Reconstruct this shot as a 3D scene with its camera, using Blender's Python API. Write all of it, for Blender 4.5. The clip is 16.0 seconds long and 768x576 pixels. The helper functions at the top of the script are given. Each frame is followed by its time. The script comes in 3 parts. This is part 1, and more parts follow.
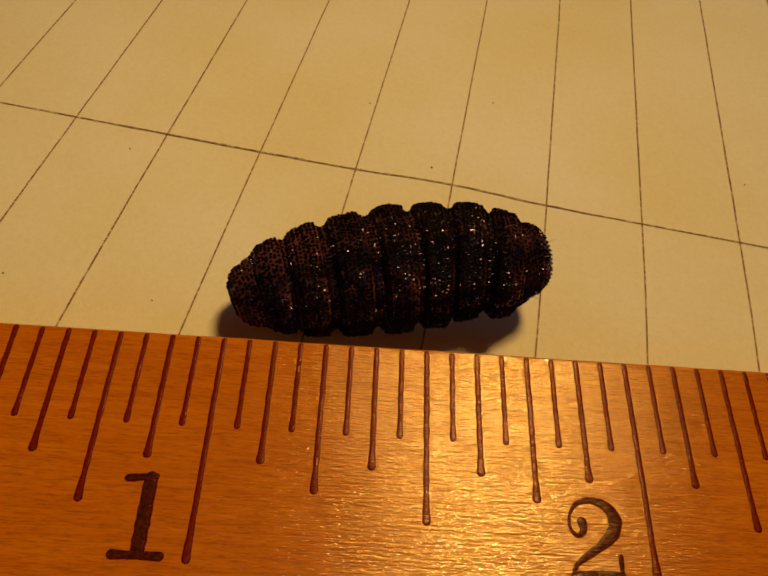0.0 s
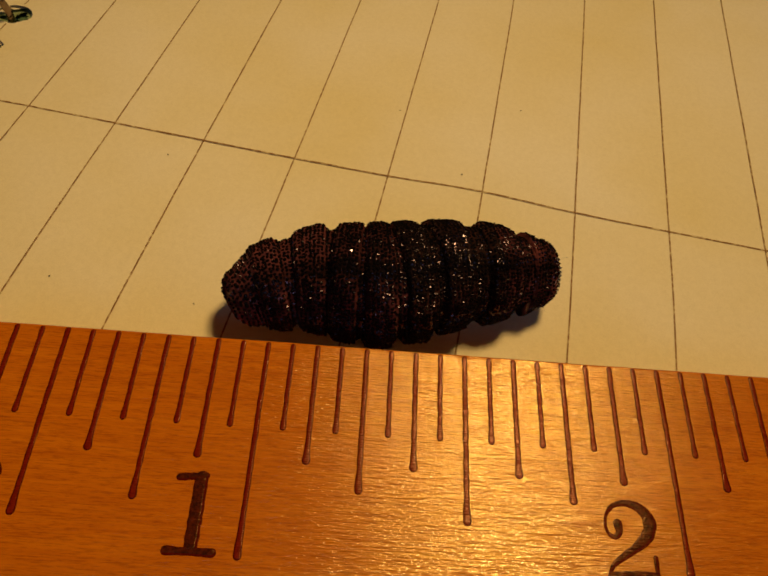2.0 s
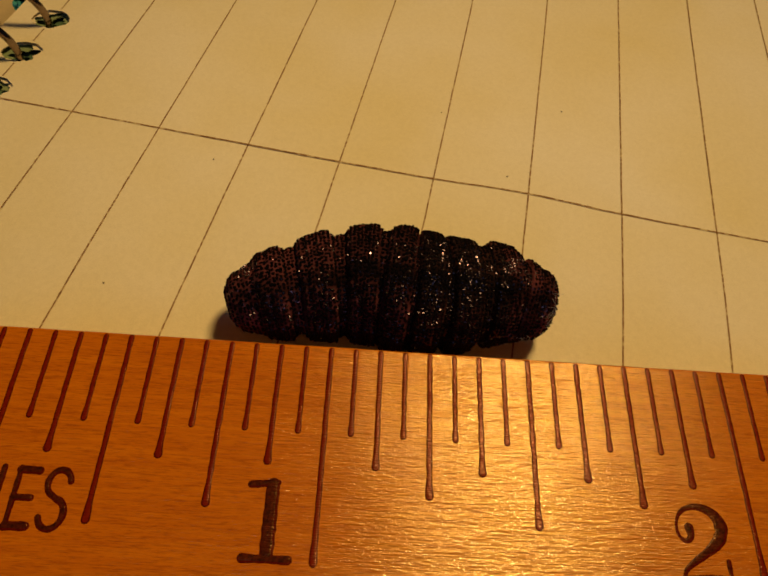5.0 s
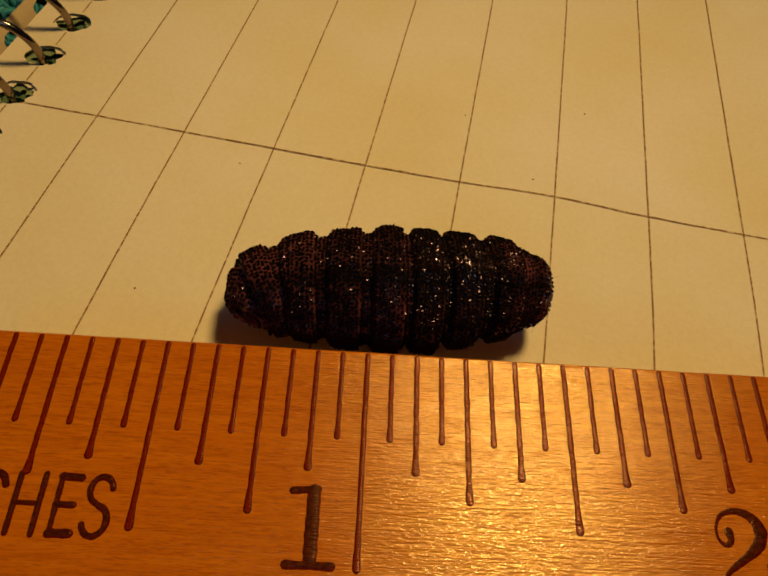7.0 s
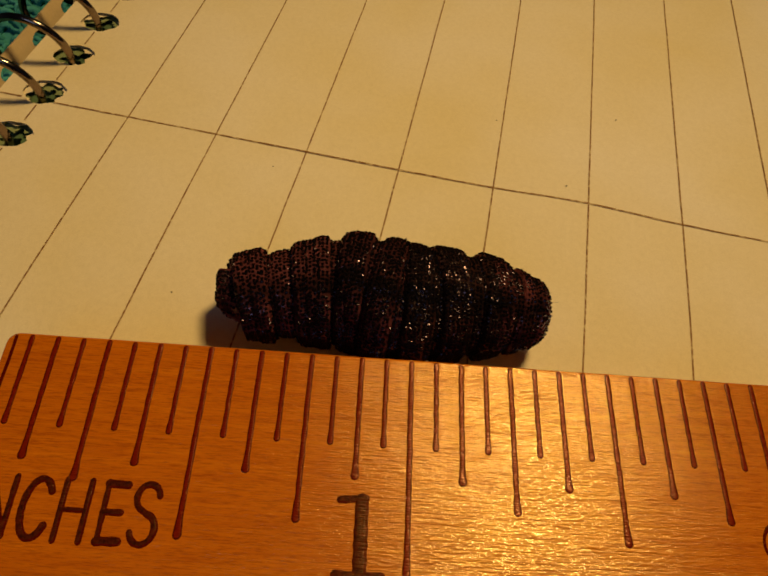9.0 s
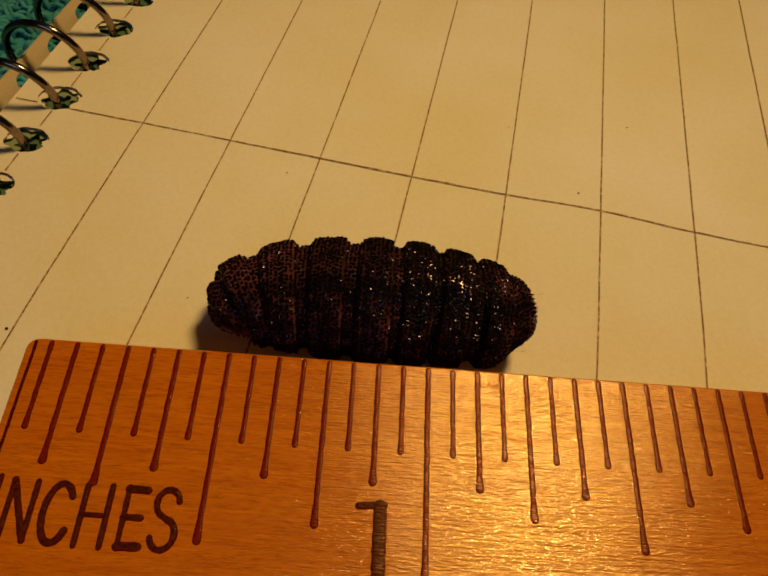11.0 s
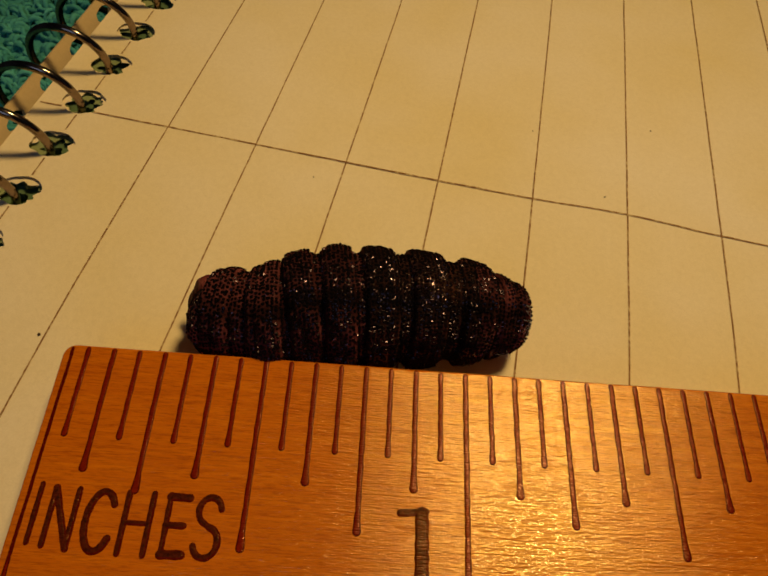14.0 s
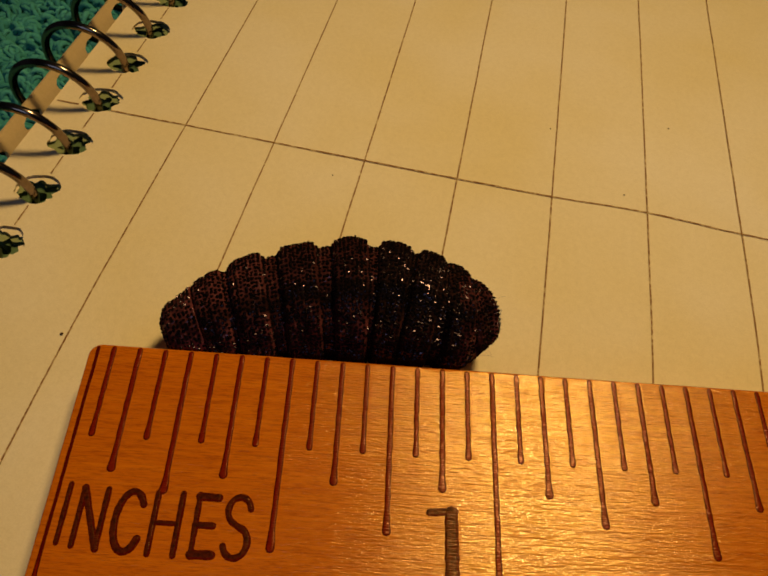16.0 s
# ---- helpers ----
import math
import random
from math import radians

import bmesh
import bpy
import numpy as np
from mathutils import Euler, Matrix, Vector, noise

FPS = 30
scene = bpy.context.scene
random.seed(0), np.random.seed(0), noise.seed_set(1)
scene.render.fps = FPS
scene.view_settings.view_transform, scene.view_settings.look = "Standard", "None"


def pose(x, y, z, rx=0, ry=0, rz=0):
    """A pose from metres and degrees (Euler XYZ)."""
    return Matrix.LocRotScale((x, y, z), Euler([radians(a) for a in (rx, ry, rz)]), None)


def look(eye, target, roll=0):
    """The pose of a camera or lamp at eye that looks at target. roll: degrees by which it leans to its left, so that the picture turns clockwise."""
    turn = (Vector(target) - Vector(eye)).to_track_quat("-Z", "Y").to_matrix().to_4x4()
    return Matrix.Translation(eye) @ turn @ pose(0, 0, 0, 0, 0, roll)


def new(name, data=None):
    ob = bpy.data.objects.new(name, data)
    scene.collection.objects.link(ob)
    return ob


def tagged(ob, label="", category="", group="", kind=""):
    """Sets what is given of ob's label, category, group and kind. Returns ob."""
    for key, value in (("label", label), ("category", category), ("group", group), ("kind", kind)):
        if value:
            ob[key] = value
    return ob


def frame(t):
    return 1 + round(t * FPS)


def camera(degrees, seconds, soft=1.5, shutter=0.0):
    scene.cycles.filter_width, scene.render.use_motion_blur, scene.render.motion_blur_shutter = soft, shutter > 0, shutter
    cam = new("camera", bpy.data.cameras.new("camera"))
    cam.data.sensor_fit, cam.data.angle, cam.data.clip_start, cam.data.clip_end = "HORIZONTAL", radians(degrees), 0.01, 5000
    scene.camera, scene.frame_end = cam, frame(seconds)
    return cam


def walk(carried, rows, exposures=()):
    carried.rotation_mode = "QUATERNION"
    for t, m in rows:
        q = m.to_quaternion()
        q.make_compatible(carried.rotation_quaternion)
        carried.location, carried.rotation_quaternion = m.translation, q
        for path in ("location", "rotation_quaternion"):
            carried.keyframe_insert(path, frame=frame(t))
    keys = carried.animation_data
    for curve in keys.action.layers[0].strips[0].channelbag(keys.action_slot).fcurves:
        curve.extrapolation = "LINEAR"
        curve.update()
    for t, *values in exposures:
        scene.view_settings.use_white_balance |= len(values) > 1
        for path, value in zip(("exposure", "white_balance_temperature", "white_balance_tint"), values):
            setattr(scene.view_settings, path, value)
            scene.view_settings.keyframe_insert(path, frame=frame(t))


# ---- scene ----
MM = 0.001  # the place is a table top: lengths below are in millimetres

cam = camera(60.29, 16.0, soft=1.8)
# seconds, eye (mm), yaw, pitch, roll
ROWS = [
    (0.0, 33.23, -17.96, 41.96, -5.08, -59.44, 8.33),
    (0.5, 33.05, -18.19, 42.07, -4.55, -59.35, 7.72),
    (1.0, 32.21, -18.20, 42.24, -4.32, -59.50, 7.61),
    (1.5, 31.47, -18.19, 42.78, -4.24, -59.61, 7.78),
    (2.0, 30.91, -18.22, 43.12, -4.28, -59.65, 8.08),
    (2.5, 30.42, -18.20, 43.16, -4.41, -59.54, 8.31),
    (3.0, 29.76, -18.29, 42.94, -4.49, -59.66, 8.13),
    (3.5, 29.38, -18.30, 42.87, -4.44, -59.74, 7.95),
    (4.0, 28.66, -18.28, 42.90, -4.41, -59.73, 7.80),
    (6.5, 25.04, -17.46, 43.24, -3.88, -60.13, 7.16),
    (7.0, 24.59, -17.63, 43.19, -4.22, -60.07, 7.35),
    (7.5, 23.39, -17.52, 42.98, -4.42, -60.07, 7.67),
    (8.0, 22.47, -17.34, 42.93, -4.54, -60.05, 8.17),
    (8.5, 22.38, -17.31, 43.02, -4.57, -60.08, 8.28),
    (9.0, 21.52, -17.15, 43.03, -4.76, -60.13, 8.40),
    (11.5, 20.15, -17.09, 43.35, -4.34, -59.88, 8.27),
    (12.0, 19.58, -17.14, 43.06, -4.42, -59.91, 8.08),
    (12.5, 19.28, -17.06, 43.08, -4.70, -59.89, 8.25),
    (13.0, 18.78, -16.86, 43.40, -4.91, -59.92, 8.48),
    (13.5, 18.23, -16.86, 43.22, -4.89, -59.92, 8.56),
    (14.0, 17.96, -16.80, 43.28, -4.85, -59.93, 8.64),
    (14.5, 17.53, -16.64, 43.36, -4.74, -59.99, 8.51),
    (15.0, 17.35, -16.69, 43.42, -4.94, -59.97, 8.52),
    (15.5, 16.53, -16.68, 43.17, -4.89, -60.02, 8.45),
    (16.0, 16.30, -16.76, 43.04, -4.93, -60.09, 8.63),
]


def eye_pose(x, y, z, yaw, pitch, roll):
    return pose(x * MM, y * MM, z * MM, 90 + pitch, 0, yaw) @ pose(0, 0, 0, 0, 0, roll)


walk(cam, [(t, eye_pose(*r)) for t, *r in ROWS])

# ---- light: one warm lamp over the table, cool fill from an assumed window ----
world = bpy.data.worlds.new("room_air")
world.use_nodes = True
world.node_tree.nodes["Background"].inputs[0].default_value = (0.30, 0.36, 0.48, 1)
world.node_tree.nodes["Background"].inputs[1].default_value = 0.04
scene.world = world


def area(name, where, size, power, colour):
    data = bpy.data.lights.new(name, "AREA")
    data.shape, data.energy, data.color = "ELLIPSE", power, colour
    data.size, data.size_y = size
    ob = new(name, data)
    ob.matrix_world = where
    return ob


lamp = area("table_lamp_light", look((0.092, 0.082, 0.218), (0.014, 0.010, 0)), (0.048, 0.048), 0.114, (1.0, 0.675, 0.262))
lamp.data.spread = radians(95)  # narrow beam aimed at the page, so its edges dim like lens vignetting
# fill lamp for the bluish shade, set in a window that is not seen
area("cool_fill_light", look((-0.15, -1.40, 1.35), (0, 0, 0)), (0.9, 0.9), 2.3, (0.46, 0.60, 1.0))
scene.view_settings.exposure = 0.0


# ---- materials ----
def material(name, colour, rough=0.6, metal=0.0, coat=0.0, coat_rough=0.2, spec=0.5):
    m = bpy.data.materials.new(name)
    m.use_nodes = True
    b = m.node_tree.nodes["Principled BSDF"]
    b.inputs["Base Color"].default_value = (*colour, 1)
    b.inputs["Roughness"].default_value = rough
    b.inputs["Metallic"].default_value = metal
    b.inputs["Coat Weight"].default_value = coat
    b.inputs["Coat Roughness"].default_value = coat_rough
    b.inputs["Specular IOR Level"].default_value = spec
    return m, m.node_tree.nodes, m.node_tree.links, b


def place_node(nodes, links, stretch=(1, 1, 1)):
    """Object coordinates in millimetres, stretched."""
    tc, mp = nodes.new("ShaderNodeTexCoord"), nodes.new("ShaderNodeMapping")
    mp.inputs["Scale"].default_value = [1000 * s for s in stretch]
    links.new(tc.outputs["Object"], mp.inputs["Vector"])
    return mp.outputs["Vector"]


def grain(nodes, links, where, scale, detail=4, rough=0.55):
    n = nodes.new("ShaderNodeTexNoise")
    n.inputs["Scale"].default_value, n.inputs["Detail"].default_value, n.inputs["Roughness"].default_value = scale, detail, rough
    links.new(where, n.inputs["Vector"])
    return n.outputs["Fac"]


def ramp(nodes, links, fac, stops):
    r = nodes.new("ShaderNodeValToRGB")
    while len(r.color_ramp.elements) < len(stops):
        r.color_ramp.elements.new(0.5)
    for e, (p, c) in zip(r.color_ramp.elements, stops):
        e.position, e.color = p, (*c, 1)
    links.new(fac, r.inputs["Fac"])
    return r.outputs["Color"]


def mixed(nodes, links, fac, a, b, kind="MIX"):
    x = nodes.new("ShaderNodeMix")
    x.data_type, x.blend_type = "RGBA", kind
    for sock, v in ((x.inputs[0], fac), (x.inputs[6], a), (x.inputs[7], b)):
        if isinstance(v, (int, float)):
            sock.default_value = v
        elif isinstance(v, tuple):
            sock.default_value = (*v, 1)
        else:
            links.new(v, sock)
    return x.outputs[2]


def bump(nodes, links, b, height, strength, depth_mm, socket="Normal", under=None):
    n = nodes.new("ShaderNodeBump")
    n.inputs["Strength"].default_value, n.inputs["Distance"].default_value = strength, depth_mm * MM
    links.new(height, n.inputs["Height"])
    if under:
        links.new(under, n.inputs["Normal"])
    links.new(n.outputs["Normal"], b.inputs[socket])
    return n.outputs["Normal"]


def rough_from(nodes, links, b, fac, lo, hi, socket="Roughness"):
    r = nodes.new("ShaderNodeMapRange")
    r.inputs["To Min"].default_value, r.inputs["To Max"].default_value = lo, hi
    links.new(fac, r.inputs["Value"])
    links.new(r.outputs["Result"], b.inputs[socket])


def paper_material(name, light, dark):
    m, n, l, b = material(name, light, 0.75, spec=0.25)
    w = place_node(n, l)
    big, fine, fleck = grain(n, l, w, 0.05, 3), grain(n, l, w, 2.2, 5, 0.65), grain(n, l, w, 9.0, 2)
    c = ramp(n, l, big, [(0.3, dark), (0.7, light)])
    c = mixed(n, l, 0.13, c, ramp(n, l, fine, [(0.32, (0.62, 0.56, 0.40)), (0.62, (1, 1, 1))]), "MULTIPLY")
    c = mixed(n, l, 0.10, c, ramp(n, l, fleck, [(0.35, (0.5, 0.45, 0.35)), (0.6, (1, 1, 1))]), "MULTIPLY")
    l.new(c, b.inputs["Base Color"])
    nb = bump(n, l, b, big, 0.35, 1.2)
    bump(n, l, b, fine, 0.25, 0.04, under=nb)
    return m


PAPER = paper_material("aged_cream_paper", (0.82, 0.72, 0.55), (0.77, 0.64, 0.37))
CARD = paper_material("buff_card", (0.64, 0.49, 0.27), (0.56, 0.42, 0.22))


TORN = paper_material("olive_backing_paper", (0.30, 0.33, 0.15), (0.20, 0.25, 0.11))
COVER = paper_material("dark_green_card", (0.110, 0.175, 0.080), (0.075, 0.130, 0.065))


def ink_material():
    m, n, l, b = material("brown_ruling_ink", (0.10, 0.06, 0.03), 0.8, spec=0.2)
    w = place_node(n, l)
    gap = grain(n, l, w, 2.6, 4, 0.7)
    l.new(ramp(n, l, gap, [(0.38, (0.62, 0.48, 0.26)), (0.50, (0.26, 0.135, 0.050)), (0.8, (0.15, 0.070, 0.025))]), b.inputs["Base Color"])
    return m


INK = ink_material()
SPECK, *_ = material("dark_speck", (0.05, 0.025, 0.012), 0.7)


def varnish(n, l, b):
    """Thin brushed varnish: fine ripples along the grain and tiny pimples, which break the lamp's reflection up."""
    ripple = grain(n, l, place_node(n, l, (0.045, 1, 1)), 7.5, 3, 0.6)
    nc = bump(n, l, b, ripple, 0.9, 0.040, "Coat Normal")
    nc = bump(n, l, b, grain(n, l, place_node(n, l, (0.10, 1, 1)), 14.0, 2), 0.9, 0.031, "Coat Normal", under=nc)
    nc = bump(n, l, b, grain(n, l, place_node(n, l, (0.22, 1, 1)), 10.0, 1), 0.9, 0.024, "Coat Normal", under=nc)
    l.new(nc, b.inputs["Normal"])


def wood_material():
    m, n, l, b = material("varnished_orange_wood", (0.45, 0.18, 0.04), 0.34, coat=0.30, coat_rough=0.06, spec=0.85)
    b.inputs["IOR"].default_value = 1.62
    b.inputs["Specular Tint"].default_value = (1.0, 0.76, 0.27, 1)
    streak = grain(n, l, place_node(n, l, (0.05, 1, 1)), 3.0, 6, 0.75)
    fibre = grain(n, l, place_node(n, l, (0.09, 1, 1)), 13.0, 3, 0.65)
    blot = grain(n, l, place_node(n, l, (0.5, 1, 1)), 0.16, 3)
    c = ramp(n, l, streak, [(0.30, (0.53, 0.118, 0.0013)), (0.50, (0.63, 0.158, 0.0020)), (0.70, (0.71, 0.200, 0.0034))])
    c = mixed(n, l, 0.55, c, ramp(n, l, fibre, [(0.34, (0.44, 0.29, 0.15)), (0.52, (1, 1, 1))]), "MULTIPLY")
    c = mixed(n, l, 0.40, c, ramp(n, l, blot, [(0.35, (0.76, 0.62, 0.45)), (0.62, (1, 1, 1))]), "MULTIPLY")
    l.new(c, b.inputs["Base Color"])
    varnish(n, l, b)
    rough_from(n, l, b, fibre, 0.13, 0.23)
    rough_from(n, l, b, blot, 0.045, 0.08, "Coat Roughness")
    return m


WOOD = wood_material()


def burnt_material(name, a, c, rough, coat, spec):
    m, n, l, b = material(name, a, rough, coat=coat, coat_rough=0.10, spec=spec)
    b.inputs["Specular Tint"].default_value = (1.0, 0.48, 0.15, 1)
    f = grain(n, l, place_node(n, l), 3.5, 4, 0.65)
    l.new(ramp(n, l, f, [(0.35, a), (0.7, c)]), b.inputs["Base Color"])
    varnish(n, l, b)
    return m


TICK = burnt_material("dark_stamped_edge", (0.060, 0.003, 0.001), (0.120, 0.006, 0.001), 0.22, 0.02, 0.12)
GROOVE = burnt_material("red_brown_stamped_mark", (0.130, 0.006, 0.001), (0.230, 0.013, 0.001), 0.17, 0.16, 0.60)
NUMERAL = burnt_material("dark_stamped_print", (0.026, 0.005, 0.002), (0.120, 0.016, 0.003), 0.18, 0.07, 0.35)


def wire_material():
    m, n, l, b = material("worn_steel_wire", (0.42, 0.36, 0.30), 0.2, metal=1.0)
    f = grain(n, l, place_node(n, l), 2.0, 4)
    l.new(ramp(n, l, f, [(0.3, (0.20, 0.150, 0.115)), (0.65, (0.28, 0.210, 0.160))]), b.inputs["Base Color"])
    rough_from(n, l, b, f, 0.10, 0.19)
    return m


WIRE = wire_material()


def glossy_skin(name, gloss, rough):
    """Dull skin under a thin fixed share of wet gloss. Returns the material, its tree and the two shaders."""
    m = bpy.data.materials.new(name)
    m.use_nodes = True
    n, l = m.node_tree.nodes, m.node_tree.links
    n.remove(n["Principled BSDF"])
    d, g, x = n.new("ShaderNodeBsdfDiffuse"), n.new("ShaderNodeBsdfGlossy"), n.new("ShaderNodeMixShader")
    x.inputs[0].default_value, g.inputs["Roughness"].default_value = gloss, rough
    l.new(d.outputs[0], x.inputs[1])
    l.new(g.outputs[0], x.inputs[2])
    l.new(x.outputs[0], n["Material Output"].inputs["Surface"])
    return m, n, l, d, g


def cuticle_material(name, dark, mid, pale):
    """Skin between the spines; pale is its colour where it is thin, with patches of wet gloss."""
    m, n, l, d, g = glossy_skin(name, 0.03, 0.10)
    w = place_node(n, l)
    blotch = grain(n, l, w, 0.30, 3)
    l.new(ramp(n, l, blotch, [(0.36, dark), (0.50, mid), (0.66, pale)]), d.inputs["Color"])
    nb = bump(n, l, d, grain(n, l, w, 2.4, 1, 0.5), 1.0, 0.30)
    nb = bump(n, l, d, grain(n, l, w, 0.9, 2, 0.5), 0.7, 0.22, under=nb)
    l.new(nb, g.inputs["Normal"])
    g.inputs["Color"].default_value = (1.0, 0.72, 0.85, 1)
    rough_from(n, l, g, grain(n, l, w, 1.0, 2), 0.04, 0.09)
    wet = n.new("ShaderNodeMapRange")
    wet.inputs["From Min"].default_value, wet.inputs["From Max"].default_value = 0.50, 0.68
    wet.inputs["To Min"].default_value, wet.inputs["To Max"].default_value = 0.002, 0.105
    l.new(grain(n, l, w, 0.9, 2), wet.inputs["Value"])
    l.new(wet.outputs["Result"], n["Mix Shader"].inputs[0])
    return m


SKIN = cuticle_material("wet_black_cuticle", (0.004, 0.0026, 0.0024), (0.021, 0.0088, 0.0072), (0.088, 0.027, 0.020))
MIXED_SKIN = cuticle_material("dark_brown_cuticle", (0.009, 0.0042, 0.0036), (0.054, 0.0150, 0.0150), (0.178, 0.045, 0.042))
THIN_SKIN = cuticle_material("red_brown_cuticle", (0.017, 0.0062, 0.0052), (0.086, 0.0235, 0.0235), (0.230, 0.057, 0.054))
SPINE, _n, _l, _d, _g = glossy_skin("black_horny_spine", 0.015, 0.17)
_g.inputs["Color"].default_value = (1.0, 0.72, 0.85, 1)
_d.inputs["Color"].default_value = (0.004, 0.0028, 0.0028, 1)
LINT, *_ = material("pale_lint_fibre", (0.45, 0.41, 0.38), 0.6)


def towel_material():
    m, n, l, b = material("teal_terry_cotton", (0.02, 0.13, 0.12), 0.9, spec=0.15)
    f, g = grain(n, l, place_node(n, l), 0.22, 3), grain(n, l, place_node(n, l), 3.0, 3)
    info = n.new("ShaderNodeNewGeometry")
    c = ramp(n, l, info.outputs["Random Per Island"], [(0.0, (0.045, 0.25, 0.245)), (0.6, (0.070, 0.34, 0.32)), (1.0, (0.10, 0.42, 0.38))])
    c = mixed(n, l, 0.5, c, ramp(n, l, f, [(0.3, (0.45, 0.5, 0.5)), (0.65, (1, 1, 1))]), "MULTIPLY")
    l.new(c, b.inputs["Base Color"])
    bump(n, l, b, g, 0.7, 0.2)
    return m


TOWEL = towel_material()


def plain_wall(name, colour, scale):
    m, n, l, b = material(name, colour, 0.8)
    f = grain(n, l, place_node(n, l), scale, 4)
    l.new(ramp(n, l, f, [(0.3, tuple(0.85 * v for v in colour)), (0.7, colour)]), b.inputs["Base Color"])
    bump(n, l, b, f, 0.2, 1.0)
    return m


WALL = plain_wall("matt_wall_paint", (0.62, 0.58, 0.52), 0.02)
TABLE = plain_wall("brown_table_top", (0.16, 0.09, 0.05), 0.05)
FLOOR = plain_wall("dark_floor_boards", (0.20, 0.13, 0.08), 0.03)


# ---- building helpers ----
def part(name, bm, mat, parent=None, label="", smooth=True, at=None):
    """Links a bmesh drawn in millimetres as one mesh object, under a thing if given."""
    bm.transform(Matrix.Scale(MM, 4))
    me = bpy.data.meshes.new(name)
    if smooth:
        for f in bm.faces:
            f.smooth = True
    bm.to_mesh(me)
    bm.free()
    me.materials.append(mat)
    ob = new(name, me)
    ob.parent = parent
    if at:
        ob.matrix_basis = at
    if label:
        ob["label"] = label
    return ob


def share(name, src, parent, at):
    ob = new(name, src.data)
    ob.parent, ob.matrix_basis = parent, at
    return ob


def at_mm(x, y, z, rx=0, ry=0, rz=0):
    return pose(x * MM, y * MM, z * MM, rx, ry, rz)


def box(bm, x0, x1, y0, y1, z0, z1, bevel=0.0, segments=2):
    made = bmesh.ops.create_cube(bm, size=1)["verts"]
    for v in made:
        v.co = Vector(((x0 + x1) / 2 + v.co.x * (x1 - x0), (y0 + y1) / 2 + v.co.y * (y1 - y0), (z0 + z1) / 2 + v.co.z * (z1 - z0)))
    if bevel:
        edges = list({e for v in made for e in v.link_edges})
        bmesh.ops.bevel(bm, geom=edges, offset=bevel, segments=segments, affect="EDGES")
    return made


def bead(bm, pts, widths, z=0.0, height=0.05, sides=6):
    """A low rounded bead of stamped ink along a polyline on a flat face, round at both ends."""
    pts = [Vector((*p, 0)) for p in pts]
    path, wide = [], []
    for k, (p, w) in enumerate(zip(pts, widths)):
        path.append(p)
        wide.append(w)
    d0, d1 = (path[0] - path[1]).normalized(), (path[-1] - path[-2]).normalized()
    start = [(path[0] + d0 * wide[0] / 2 * s, wide[0] * c) for s, c in ((1.0, 0.08), (0.87, 0.5), (0.5, 0.87))]
    end = [(path[-1] + d1 * wide[-1] / 2 * s, wide[-1] * c) for s, c in ((0.5, 0.87), (0.87, 0.5), (1.0, 0.08))]
    run = start + list(zip(path, wide)) + end
    rows = []
    for k, (p, w) in enumerate(run):
        a, b = run[max(0, k - 1)][0], run[min(len(run) - 1, k + 1)][0]
        t = (b - a).normalized()
        side = Vector((-t.y, t.x, 0))
        row = []
        for u, h in ((1, 0), (0.86, 0.75), (0.62, 1.0), (0, 1.0), (-0.62, 1.0), (-0.86, 0.75), (-1, 0)):
            row.append(bm.verts.new(p + side * (w / 2 * u) + Vector((0, 0, z + height * min(1, w / 0.2) * h))))
        rows.append(row)
    for a, b in zip(rows, rows[1:]):
        for j in range(sides):
            bm.faces.new((a[j], a[j + 1], b[j + 1], b[j]))


def smooth_path(pts, widths, n=4):
    """A finer polyline through the same points."""
    if len(pts) < 4:
        return pts, widths
    p, w = [pts[0]] + list(pts) + [pts[-1]], [widths[0]] + list(widths) + [widths[-1]]
    op, ow = [], []
    for k in range(1, len(p) - 2):
        for j in range(n):
            t = j / n
            c = (-0.5 * t + t * t - 0.5 * t ** 3, 1 - 2.5 * t * t + 1.5 * t ** 3, 0.5 * t + 2 * t * t - 1.5 * t ** 3, -0.5 * t * t + 0.5 * t ** 3)
            op.append(tuple(sum(c[m] * p[k - 1 + m][a] for m in range(4)) for a in range(2)))
            ow.append(sum(c[m] * w[k - 1 + m] for m in range(4)))
    return op + [pts[-1]], ow + [widths[-1]]


def tube(bm, pts, radius, sides=8, closed_ends=True):
    pts = [Vector(p) for p in pts]
    rings, up = [], Vector((0.3, 0.9, 0.2)).normalized()
    for k, p in enumerate(pts):
        t = (pts[min(len(pts) - 1, k + 1)] - pts[max(0, k - 1)]).normalized()
        a = t.cross(up).normalized()
        b = t.cross(a)
        r = radius[k] if isinstance(radius, (list, tuple)) else radius
        rings.append([bm.verts.new(p + r * (a * math.cos(2 * math.pi * j / sides) + b * math.sin(2 * math.pi * j / sides))) for j in range(sides)])
    for a, b in zip(rings, rings[1:]):
        for j in range(sides):
            bm.faces.new((a[j], a[(j + 1) % sides], b[(j + 1) % sides], b[j]))
    if closed_ends:
        bm.faces.new(rings[0][::-1])
        bm.faces.new(rings[-1])


def thing(name, label, category, at=None, group="", kind=""):
    ob = tagged(new(name), label, category, group, kind)
    ob.empty_display_size = 0.01
    if at:
        ob.matrix_basis = at
    return ob


